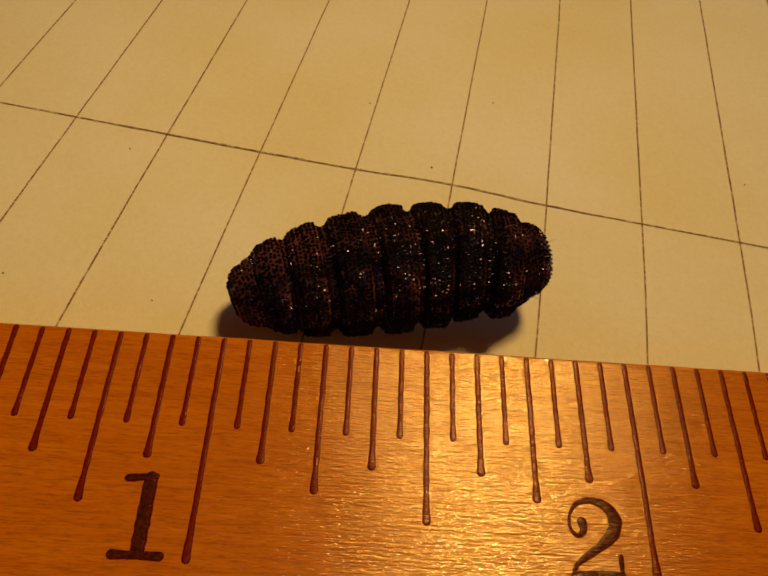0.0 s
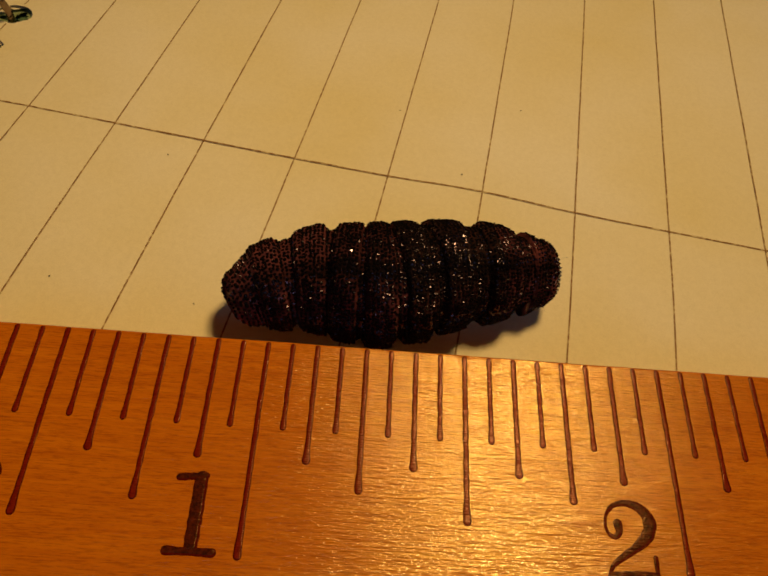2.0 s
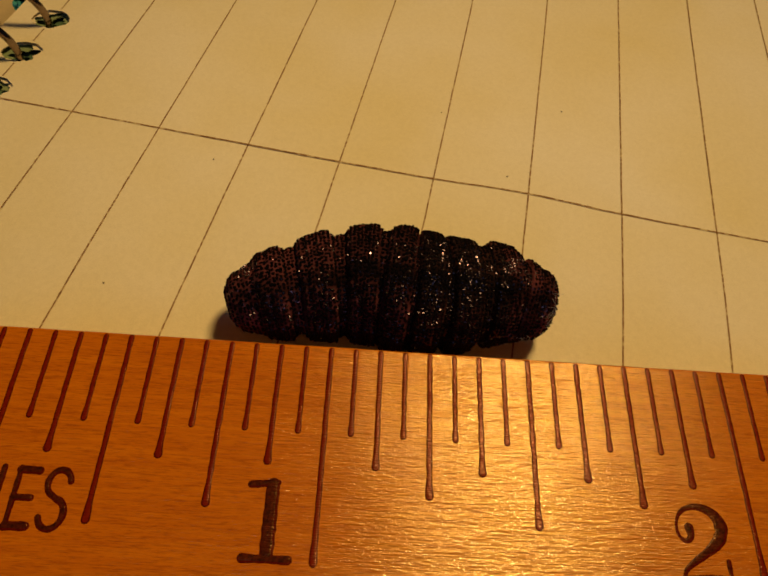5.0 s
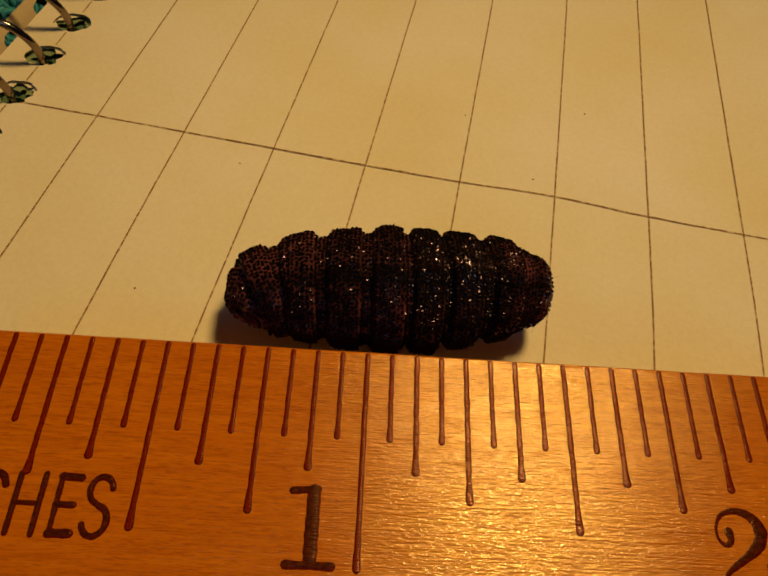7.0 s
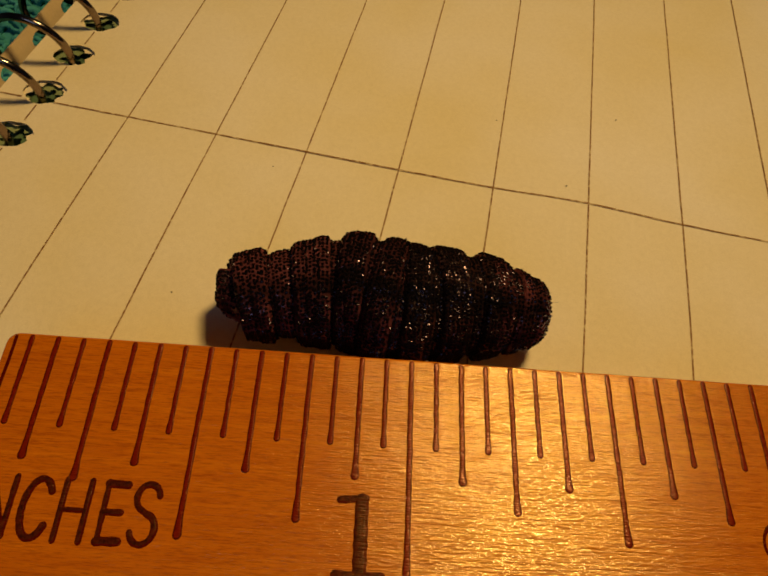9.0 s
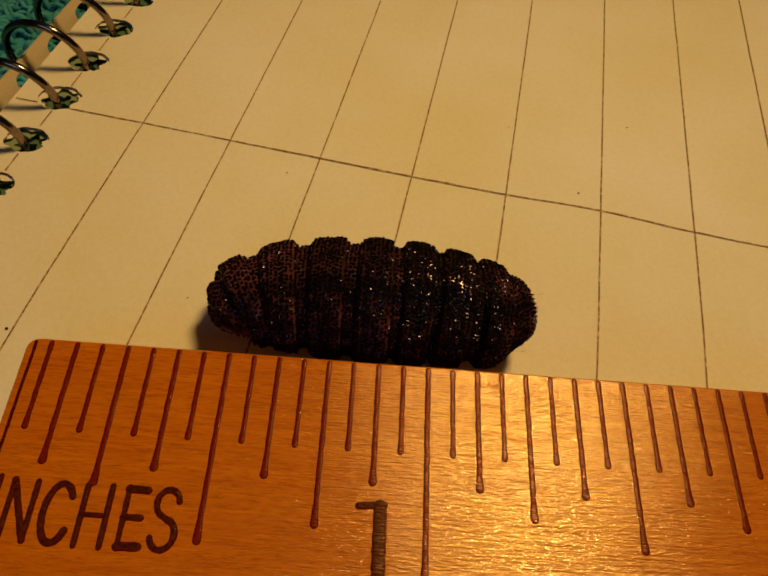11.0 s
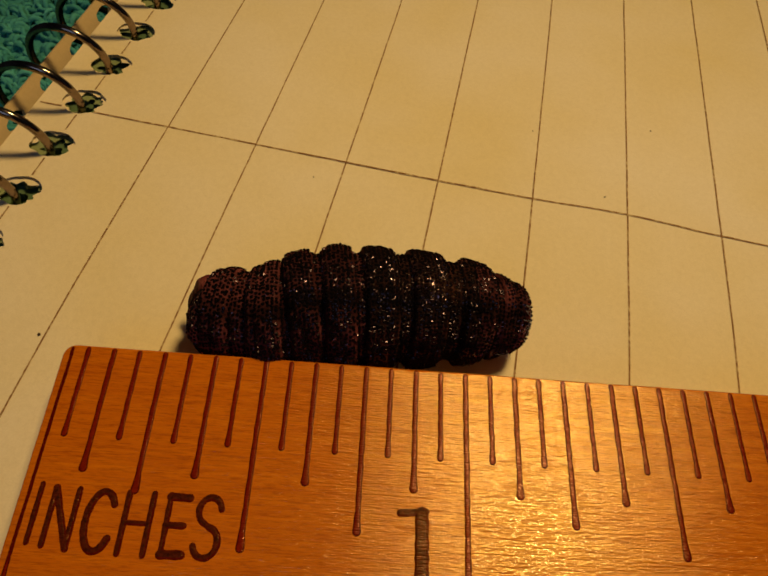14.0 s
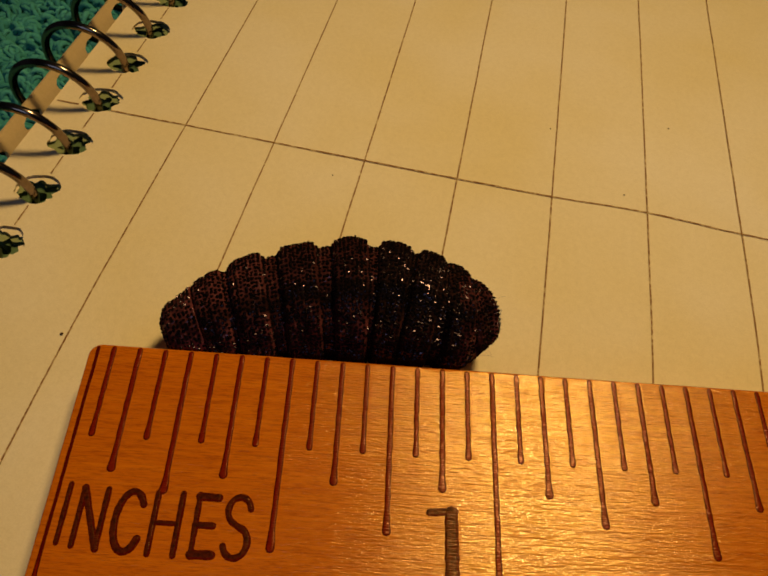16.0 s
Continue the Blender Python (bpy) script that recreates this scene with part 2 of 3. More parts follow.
# ---- room: plain walls, floor, ceiling and the table ----
def room():
    lo, hi, back, front, low, high = -1600, 1600, 1700, -1500, -762, 1700
    def slab(name, x0, x1, y0, y1, z0, z1, mat, label):
        bm = bmesh.new()
        box(bm, x0, x1, y0, y1, z0, z1)
        return tagged(part(name, bm, mat, smooth=False), label, "wall" if "wall" in name else name, kind="structure")
    slab("floor", lo, hi, front, back, low - 60, low, FLOOR, "dark wooden floor of the room")
    slab("ceiling", lo, hi, front, back, high, high + 60, WALL, "plain matt painted ceiling")
    slab("wall_north", lo, hi, back, back + 100, low, high, WALL, "plain matt painted wall beyond the table")
    slab("wall_east", hi, hi + 100, front - 100, back + 100, low, high, WALL, "plain matt painted side wall")
    slab("wall_west", lo - 100, lo, front - 100, back + 100, low, high, WALL, "plain matt painted side wall")
    # unseen window, added so that the fill lamp has an opening
    bm = bmesh.new()
    box(bm, lo, -700, front - 100, front, low, high)
    box(bm, 400, hi, front - 100, front, low, high)
    box(bm, -700, 400, front - 100, front, low, 750)
    box(bm, -700, 400, front - 100, front, 1650, high)
    tagged(part("wall_south", bm, WALL, smooth=False), "plain matt painted wall with an assumed window opening", "wall", kind="structure")
    table = thing("table", "plain brown wooden table under a towel", "table", at_mm(0, 0, -762))
    bm = bmesh.new()
    box(bm, -520, 620, -420, 480, 717, 745, 4)
    part("tabletop", bm, TABLE, table, smooth=False)
    for x, y in ((-490, -390), (590, -390), (-490, 450), (590, 450)):
        bm = bmesh.new()
        box(bm, x - 25, x + 25, y - 25, y + 25, 0, 717, 3)
        part("leg", bm, TABLE, table, smooth=False)


room()


# ---- teal towel under the notebook ----
def towel():
    ob = thing("towel", "teal green terry towel spread under the notebook", "towel", at_mm(0, 0, -17))
    bm = bmesh.new()
    nx, ny = 90, 80
    grid = [[bm.verts.new((-200 + 450 * i / nx, -160 + 360 * j / ny, 2.1 + 0.5 * noise.noise(Vector((i * 0.9, j * 0.9, 0))))) for j in range(ny + 1)] for i in range(nx + 1)]
    for i in range(nx):
        for j in range(ny):
            bm.faces.new((grid[i][j], grid[i + 1][j], grid[i + 1][j + 1], grid[i][j + 1]))
    part("base_cloth", bm, TOWEL, ob)
    rnd = random.Random(4)
    verts, faces = [], []
    for _ in range(7000):
        x, y = rnd.uniform(-58, -8), rnd.uniform(4, 90)
        a, size, lean = rnd.uniform(0, 6.28), rnd.uniform(0.9, 1.7), rnd.uniform(-0.8, 0.8)
        rad = rnd.uniform(0.24, 0.40)
        ca, sa = math.cos(a), math.sin(a)
        first = len(verts)
        n = 7
        for k in range(n):
            q = math.pi * k / (n - 1)
            u, h = size * 0.62 * math.cos(q), 1.4 + size * math.sin(q)
            off = lean * math.sin(q)
            c = Vector((x + ca * u - sa * off, y + sa * u + ca * off, h))
            t = Vector((-ca * math.sin(q), -sa * math.sin(q), math.cos(q)))
            s1 = t.cross(Vector((-sa, ca, 0.01))).normalized()
            s2 = t.cross(s1)
            for j in range(5):
                w = 2 * math.pi * j / 5
                verts.append(c + rad * (s1 * math.cos(w) + s2 * math.sin(w)))
        for k in range(n - 1):
            for j in range(5):
                faces.append((first + k * 5 + j, first + k * 5 + (j + 1) % 5, first + k * 5 + 5 + (j + 1) % 5, first + k * 5 + 5 + j))
    me = bpy.data.meshes.new("terry_pile")
    me.from_pydata([tuple(v * MM) for v in verts], [], faces)
    me.polygons.foreach_set("use_smooth", [True] * len(me.polygons))
    me.materials.append(TOWEL)
    pile = tagged(new("terry_pile", me), "tufted teal cotton loops", kind="stuff")
    pile.parent = ob


towel()


# ---- spiral notebook ----
PITCH, HOLES = 5.68, range(-14, 14)
TURN = -9.46  # the notebook lies askew to the ruler
BIND = at_mm(-12.3, 24.6, 0)  # the row of holes, in the notebook's space


# the slope takes up barrel distortion that the pinhole lens lacks
def page_drop(y):
    """Page height at y: level under the ruler, sloped beyond it to offset lens bowing."""
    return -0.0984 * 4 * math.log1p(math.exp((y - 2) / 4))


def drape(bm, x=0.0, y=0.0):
    """Lays a mesh drawn on the flat page, from x, y of the notebook's space, on the sloped page."""
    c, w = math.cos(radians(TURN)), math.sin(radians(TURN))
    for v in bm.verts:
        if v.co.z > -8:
            v.co.z += page_drop(w * (x + v.co.x) + c * (y + v.co.y))


def holed_strip(bm, x0, x1, z0, z1, rx, ry, seed, rag=0.08, off=0.0):
    """A strip along the binding with a torn punched hole in each pitch."""
    rnd, n = random.Random(seed), 16
    top_left = []
    for k in HOLES:
        y = k * PITCH
        ring = []
        per = [(x0 + (x1 - x0) * i / n, y - PITCH / 2) for i in range(n)] + [(x1, y - PITCH / 2 + PITCH * i / n) for i in range(n)]
        per += [(x1 - (x1 - x0) * i / n, y + PITCH / 2) for i in range(n)] + [(x0, y + PITCH / 2 - PITCH * i / n) for i in range(n)]
        for px, py in per:
            q = math.atan2((py - y) / PITCH, px / (x1 - x0))
            s = 1 + rag * noise.noise(Vector((k * 4.1 + seed, math.cos(q) * 1.7, math.sin(q) * 1.7))) * 2 + 0.7 * rag * noise.noise(Vector((k * 7.7 + seed, math.cos(q) * 5, math.sin(q) * 5))) + rnd.uniform(-rag, rag) * 0.15
            ring.append((rx * s * math.cos(q), y + off + ry * s * math.sin(q)))
        to, bo = [bm.verts.new((*p, z1)) for p in per], [bm.verts.new((*p, z0)) for p in per]
        ti, bi = [bm.verts.new((*p, z1)) for p in ring], [bm.verts.new((*p, z0)) for p in ring]
        m = len(per)
        for i in range(m):
            j = (i + 1) % m
            bm.faces.new((to[i], to[j], ti[j], ti[i]))
            bm.faces.new((bo[j], bo[i], bi[i], bi[j]))
            bm.faces.new((ti[i], ti[j], bi[j], bi[i]))
            if per[i][0] <= x0 + 1e-6 and per[j][0] <= x0 + 1e-6:
                bm.faces.new((to[j], to[i], bo[i], bo[j]))
    bmesh.ops.remove_doubles(bm, verts=bm.verts, dist=1e-4)


def notebook():
    book = thing("spiral_notebook", "open spiral notebook with cream paper and brown ruled lines", "notebook", at_mm(0, 0, 0, 0, 0, TURN))
    y0, y1 = HOLES[0] * PITCH - PITCH / 2, HOLES[-1] * PITCH + PITCH / 2

    def sheet(name, x_edge, x_join, z0, z1, mat, label, rx, ry, shift, seed, right=112, rag=0.07, off=0.35):
        bm = bmesh.new()
        holed_strip(bm, x_edge, x_join, z0, z1, rx, ry, seed, rag, off)
        nx, ny = 40, 70
        g = []
        for i in range(nx + 1):
            col = []
            for j in range(ny + 1):
                x, y = x_join + (right - x_join) * i / nx, y0 + (y1 - y0) * j / ny
                edge = min(1, i / 2) * min(1, (nx - i) / 2)
                col.append(bm.verts.new((x, y, z1 + edge * 0.05 * noise.noise(Vector((x * 0.05, y * 0.05, z1))))))
            g.append(col)
        for i in range(nx):
            for j in range(ny):
                bm.faces.new((g[i][j], g[i + 1][j], g[i + 1][j + 1], g[i][j + 1]))
        low = [bm.verts.new((x, y, z0)) for x, y in ((x_join, y0), (right, y0), (right, y1), (x_join, y1))]
        bm.faces.new(low[::-1])
        bm.faces.new([g[i][0] for i in range(nx + 1)][::-1] + [low[0], low[1]])
        bm.faces.new([g[nx][j] for j in range(ny + 1)][::-1] + [low[1], low[2]])
        bm.faces.new([g[i][ny] for i in range(nx + 1)] + [low[2], low[3]])
        bm.transform(Matrix.Translation((shift, 0, 0)))
        bm.transform(Matrix.Translation((-12.3, 24.6, 0)))
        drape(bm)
        return part(name, bm, mat, book, label, smooth=False)

    sheet("page", -3.9, 2.6, -0.08, 0.0, PAPER, "cream ruled page with torn binding holes", 1.85, 1.58, 0.05, 1)
    sheet("under_page", -3.7, 2.6, -0.36, -0.30, PAPER, "second cream page below the first", 1.62, 1.43, -0.12, 7, 111, 0.24, 0.30)
    sheet("under_page", -3.65, 2.6, -0.70, -0.62, TORN, "torn olive backing sheet lower in the pad", 1.38, 1.15, 0.16, 11, 111, 0.42, 0.22)
    sheet("cover", -3.6, 2.6, -13.4, -1.15, COVER, "dark green card cover folded under the pages", 0.62, 0.52, -0.2, 2, 111, 0.14)
    # a buff sheet that stands up inside the loops
    bm = bmesh.new()
    holed_strip(bm, -1.4, 1.4, -0.15, 0.15, 0.62, 1.32, 3)
    bm.transform(Matrix.Translation((-4.55, 2.3, -0.25)) @ Matrix.Rotation(radians(68), 4, "Y"))
    bm.transform(Matrix.Translation((-12.3, 24.6, 0)))
    drape(bm)
    part("turned_sheet", bm, CARD, book, "buff punched sheet standing up inside the wire loops", smooth=False)

    back = BIND.inverted()

    def over_hole(p):
        q = back @ (p * MM) / MM
        return ((q.x - 0.05) / 1.95) ** 2 + ((q.y - 0.35 - PITCH * round((q.y - 0.35) / PITCH)) / 1.72) ** 2 < 1

    # ruled lines, about 8.2 mm apart, and the line across them
    for k in range(-2, 13):
        x = 4.25 + 8.2 * k + 0.32 * math.exp(-((k - 4) / 1.6) ** 2) + 0.1 * (k < 0)
        bm = bmesh.new()
        steps = 240 if k < -1 else 60
        left, right = [], []
        w = 0.064
        for i in range(steps + 1):
            y = -28 + 124 * i / steps
            jit = 0.03 * noise.noise(Vector((k * 3.1, y * 0.25, 0)))
            left.append(bm.verts.new((x - w + jit, y, 0.045)))
            right.append(bm.verts.new((x + w + jit, y, 0.045)))
        shown = [not over_hole(left[i].co) and not over_hole(left[i + 1].co) for i in range(steps)]
        left, right = [tuple(v.co) for v in left], [tuple(v.co) for v in right]
        bm.free()
        i = 0
        while i < steps:
            if not shown[i]:
                i += 1
                continue
            j = i
            while j < steps and shown[j]:
                j += 1
            bm = bmesh.new()
            p, q = [bm.verts.new(v) for v in left[i:j + 1]], [bm.verts.new(v) for v in right[i:j + 1]]
            for m in range(j - i):
                bm.faces.new((p[m], q[m], q[m + 1], p[m + 1]))
            drape(bm)
            part("ruled_line", bm, INK, book, "thin brown printed rule")
            i = j
    bm = bmesh.new()
    a, b = [], []
    for i in range(121):
        x = -15.8 + 120 * i / 120
        y = 23.98 + 0.010 * x + 0.40 * math.exp(-((x - 37) / 6.0) ** 2) + 0.04 * noise.noise(Vector((x * 0.4, 5, 0)))
        w = 0.085 + 0.03 * noise.noise(Vector((x * 0.6, 9, 0)))
        a.append(bm.verts.new((x, y - w, 0.055)))
        b.append(bm.verts.new((x, y + w, 0.055)))
    for i in range(120):
        if not over_hole(a[i].co) and not over_hole(a[i + 1].co):
            bm.faces.new((a[i], a[i + 1], b[i + 1], b[i]))
    bmesh.ops.delete(bm, geom=[v for v in bm.verts if not v.link_faces], context="VERTS")
    drape(bm)
    part("cross_line", bm, INK, book, "brown printed line across the rules")

    # stray ink and dirt specks
    turn = book.matrix_basis.inverted()
    for wx, wy, r in ((39.2, 20.15, 0.075), (-3.9, 2.4, 0.12), (33.5, 28.0, 0.06), (67.3, 21.0, 0.06), (13.6, 19.6, 0.06), (18.9, 4.6, 0.05), (45.2, 29.5, 0.07), (7.97, 6.07, 0.06)):
        bm = bmesh.new()
        bmesh.ops.create_uvsphere(bm, u_segments=8, v_segments=5, radius=r)
        for v in bm.verts:
            v.co.z *= 0.35
            v.co *= 1 + 0.25 * noise.noise(v.co * 9)
        p = turn @ Vector((wx * MM, wy * MM, 0))
        part("ink_speck", bm, SPECK, book, at=Matrix.Translation((p.x, p.y, (0.07 + page_drop(wy)) * MM)))

    # wire coil, one loop a hole
    bm = bmesh.new()
    r, cz = 3.55, 0.83
    cx = -math.sqrt(r * r - cz * cz)
    pts = []
    for k in range(49):
        q = math.atan2(-cz, -cx) - 0.75 + (2 * math.pi) * k / 48
        turn_by = q - math.atan2(-cz, -cx)
        pts.append((cx + r * math.cos(q), -0.28 * turn_by if turn_by < 3.9 else -1.09 + 1.9 * (turn_by - 3.9), cz + r * math.sin(q)))
    tube(bm, pts, 0.37, 10)
    first = None
    for k in HOLES:
        m = BIND @ at_mm(0.20, k * PITCH - 0.40, 0)
        m.translation.z = page_drop((turn.inverted() @ m.translation).y / MM) * MM
        if first:
            share("wire_loop", first, book, m)
        else:
            first = part("wire_loop", bm, WIRE, book, "bent steel binding wire", at=m)
    return book


notebook()


# ---- wooden ruler ----
INCH = 25.4
TOP = 4.1


def ruler():
    ob = thing("wooden_ruler", "orange varnished wooden inch ruler lying on the notebook page", "ruler", at_mm(0, 0, 0.06))
    bm = bmesh.new()
    x0, x1, y0, y1, r = 0.08, 12 * INCH + 3, -28.5, 0.0, 0.75
    rim = []
    for cx, cy, a0 in ((x1 - r, y1 - r, 0), (x0 + r, y1 - r, 90), (x0 + r, y0 + r, 180), (x1 - r, y0 + r, 270)):
        rim += [(cx + r * math.cos(radians(a0 + 15 * k)), cy + r * math.sin(radians(a0 + 15 * k)), cx, cy) for k in range(7)]
    full = []
    for a, b in zip(rim, rim[1:] + rim[:1]):
        n = max(1, int(math.hypot(b[0] - a[0], b[1] - a[1]) / 1.5))
        full += [tuple(a[m] + (b[m] - a[m]) * k / n for m in range(4)) for k in range(n)]
    soft, rings = 0.16, []
    for z, d in ((0.0, 0.3), (0.3, 0.0), (TOP - 0.06 - soft, 0.0), (TOP - 0.06 - 0.62 * soft, 0.08 * soft), (TOP - 0.06 - 0.29 * soft, 0.29 * soft), (TOP - 0.06 - 0.08 * soft, 0.62 * soft), (TOP - 0.06, soft)):
        ring = []
        for x, y, cx, cy in full:
            away = Vector((x - cx, y - cy))
            away = away.normalized() if away.length > 1e-6 else away
            wear = d * (1 + 0.35 * noise.noise(Vector((x * 0.5, y * 0.5, 4)))) + 0.03 * noise.noise(Vector((x * 0.25, y * 0.25, 1)))
            ring.append(bm.verts.new((x - away.x * wear, y - away.y * wear, z)))
        rings.append(ring)
    for a, b in zip(rings, rings[1:]):
        for k in range(len(a)):
            bm.faces.new((a[k], a[(k + 1) % len(a)], b[(k + 1) % len(a)], b[k]))
    bm.faces.new(rings[0][::-1])
    bm.faces.new(rings[-1])
    body = part("body", bm, WOOD, ob)
    body.data.polygons[len(body.data.polygons) - 1].use_smooth = False
    top = TOP - 0.06
    odd = {0: 14.2, 4: 8.85, 8: 11.62, 12: 10.38, 16: 13.25, 20: 9.33, 24: 10.68, 28: 9.12, 36: 10.1}
    made = {}

    def stamp(name, depth, mat, label, share_of_width, height, at, parent):
        bm = bmesh.new()
        steps = 36
        ys = [-0.26 - (depth - 0.48) * i / steps for i in range(steps + 1)]
        long = depth > 7.5
        ws = []
        for i in range(steps + 1):
            s = i / steps
            w = (0.34 if long else 0.31) + 0.06 * noise.noise(Vector((depth, s * depth * 1.7, 0))) + ((0.17 if long else 0.10) * max(0, (s - 0.84) / 0.16) ** 1.8)
            ws.append((w * (0.62 if depth > 14 else 1) - 0.055) * share_of_width if share_of_width < 1 else w * (0.62 if depth > 14 else 1))
        bead(bm, [(0.025 * noise.noise(Vector((depth * 2, y * 1.3, 3))), y) for y in ys], ws, 0, height)
        return part(name, bm, mat, parent, label, at=at)

    for n in range(0, 12 * 16 + 1):
        depth = odd.get(n) or (12.8 if n % 16 == 0 else 10.9 if n % 8 == 0 else 9.4 if n % 4 == 0 else 7.8 if n % 2 == 0 else 5.9)
        at = at_mm(n * INCH / 16 + (0.62 if n == 0 else 0), 0, top)
        if depth in made:
            mark = share("tick_mark", made[depth][0], ob, at)
            share("groove", made[depth][1], mark, Matrix.Identity(4))
            continue
        mark = stamp("tick_mark", depth, TICK, "dark red-brown stamped mark", 1, 0.010, at, ob)
        made[depth] = (mark, stamp("groove", depth, GROOVE, "glossy red-brown groove", 0.80, 0.014, Matrix.Identity(4), mark))

    def glyph(name, strokes, x, label):
        bm = bmesh.new()
        runs = []
        for nth, (pts, ws) in enumerate(strokes):
            pts = [(a, 1.06 * b - 0.2) for a, b in pts]
            ws = ws if isinstance(ws, (list, tuple)) else [ws] * len(pts)
            px, wx = smooth_path(pts, ws, 6)
            px, wx = (px, wx) if len(px) > 4 else ([tuple(pts[0][a] + (pts[-1][a] - pts[0][a]) * k / 14 for a in (0, 1)) for k in range(15)], [ws[0] + (ws[-1] - ws[0]) * k / 14 + (ws[1] - (ws[0] + ws[-1]) / 2) * math.sin(math.pi * k / 14) for k in range(15)]) if len(px) == 3 and abs((px[1][0] - px[0][0]) * (px[2][1] - px[0][1]) - (px[2][0] - px[0][0]) * (px[1][1] - px[0][1])) < 0.4 else (px, wx)
            wx = [v * (1 + 0.22 * noise.noise(Vector((x + p[0] * 2.6, p[1] * 2.6, 2)))) for p, v in zip(px, wx)]
            runs.append((px, wx))
            bead(bm, px, [v - 0.10 for v in wx], 0, 0.016 + 0.003 * nth)
        sign = part(name, bm, NUMERAL, ob, label, at=at_mm(x, 0, top))
        bm = bmesh.new()
        for nth, (pts, wide) in enumerate(runs):
            bead(bm, [(a + 0.05, b - 0.04) for a, b in pts], [v + 0.04 for v in wide], 0, 0.008 + 0.002 * nth)
        part("rim", bm, TICK, sign, "red-brown ink edge")

    hi, lo = -8.05, -11.15
    w = 0.36
    arc = lambda cx, cy, rx, ry, a, b, n=14: [(cx + rx * math.cos(radians(a + (b - a) * i / n)), cy + ry * math.sin(radians(a + (b - a) * i / n))) for i in range(n + 1)]
    mid = (hi + lo) / 2
    glyph("letter", [([(0, hi + 0.15), (0, mid), (0, lo + 0.3)], w * 0.8)], 1.20, "stamped letter I")
    glyph("letter", [([(0, lo + 0.2), (0, mid), (0, hi)], w * 0.85), ([(0, hi), (0.65, mid), (1.3, lo + 0.1)], w), ([(1.3, lo + 0.1), (1.3, mid), (1.3, hi)], w * 0.85)], 2.02, "stamped letter N")
    glyph("letter", [(arc(0.78, mid, 0.76, 1.5, 35, 325, 20), [w * 1.05] * 21)], 4.0, "stamped letter C")
    glyph("letter", [([(0, hi), (0, mid), (0, lo)], w * 0.9), ([(1.38, hi), (1.38, mid), (1.38, lo)], w * 0.9), ([(0, mid), (0.7, mid), (1.38, mid)], w * 0.7)], 6.10, "stamped letter H")
    glyph("letter", [([(0, hi), (0, mid), (0, lo)], w * 0.8), ([(0, hi - 0.1), (0.5, hi - 0.1), (1.05, hi - 0.12)], w * 1.2), ([(0, mid), (0.5, mid), (0.95, mid)], w), ([(0, lo + 0.1), (0.5, lo + 0.1), (1.12, lo + 0.12)], w * 1.3)], 8.42, "stamped letter E")
    s = arc(0.68, hi - 0.72, 0.62, 0.70, 10, 250, 12) + arc(0.66, lo + 0.80, 0.66, 0.76, 80, -165, 14)
    glyph("letter", [(s, [w * 0.95] * len(s))], 10.05, "stamped letter S")
    one = [([(0.1, -8.25), (0.5, -8.15), (1.6, -8.1)], [0.42, 0.38, 0.36]), ([(1.35, -8.2), (1.36, -10), (1.40, -11.8)], [0.72, 0.76, 0.74]),
           ([(0.1, -12.0), (1.3, -12.0), (2.6, -12.0)], [0.46, 0.38, 0.46])]
    glyph("numeral", one, 21.35, "stamped numeral 1")
    two_c = [(1.02, -9.25), (1.05, -9.7), (0.75, -9.95), (0.40, -9.75), (0.28, -9.3), (0.42, -8.75), (0.85, -8.3), (1.6, -8.12), (2.35, -8.3), (2.82, -8.75), (2.92, -9.3), (2.65, -9.85), (2.0, -10.4), (1.2, -10.9), (0.5, -11.4), (0.2, -11.95)]
    two_w = [0.55, 0.35, 0.25, 0.18, 0.15, 0.16, 0.24, 0.36, 0.50, 0.66, 0.72, 0.66, 0.50, 0.36, 0.24, 0.20]
    two = [(two_c, two_w), ([(0.35, -11.95), (1.6, -12.0), (2.9, -11.95)], [0.42, 0.66, 0.60]), ([(3.0, -10.9), (3.0, -11.4), (2.98, -11.9)], [0.26, 0.24, 0.26])]
    glyph("numeral", two, 45.85, "stamped numeral 2")


ruler()


# ---- the larva: rigid rings that slide in one another, two to a segment ----
RADII = (2.18, 2.95, 3.60, 4.00, 4.22, 4.10, 3.90, 3.42, 2.45)  # of the nine segments, head to tail
CAP = 1.28   # half length of the head and tail caps
WIDE = 0.67  # half width of a ring
SPREAD = 0.21  # the two rings of a segment stand this share of its length before and behind its middle


def radius_at(u):
    """Body radius at u segments from the head."""
    k = min(7, max(0, int(u)))
    return RADII[k] + (RADII[k + 1] - RADII[k]) * (u - k)


def lobes(seed, ang):
    """Swellings round a ring: a welt along each flank, a furrow over it, paired lobes on the belly."""
    a = abs(ang)
    out = 0.030 * noise.noise(Vector((seed * 5.3, math.cos(ang) * 1.6, math.sin(ang) * 1.6)))
    out += 0.022 * noise.noise(Vector((seed * 2.3, math.cos(ang) * 4.5, math.sin(ang) * 4.5)))
    out += 0.14 * math.exp(-((a - 2.30) / 0.34) ** 2) - 0.025 * math.exp(-((a - 1.78) / 0.18) ** 2) + 0.03 * math.exp(-((a - 1.50) / 0.16) ** 2)
    return out - 0.10 * max(0.0, -math.cos(ang)) ** 3


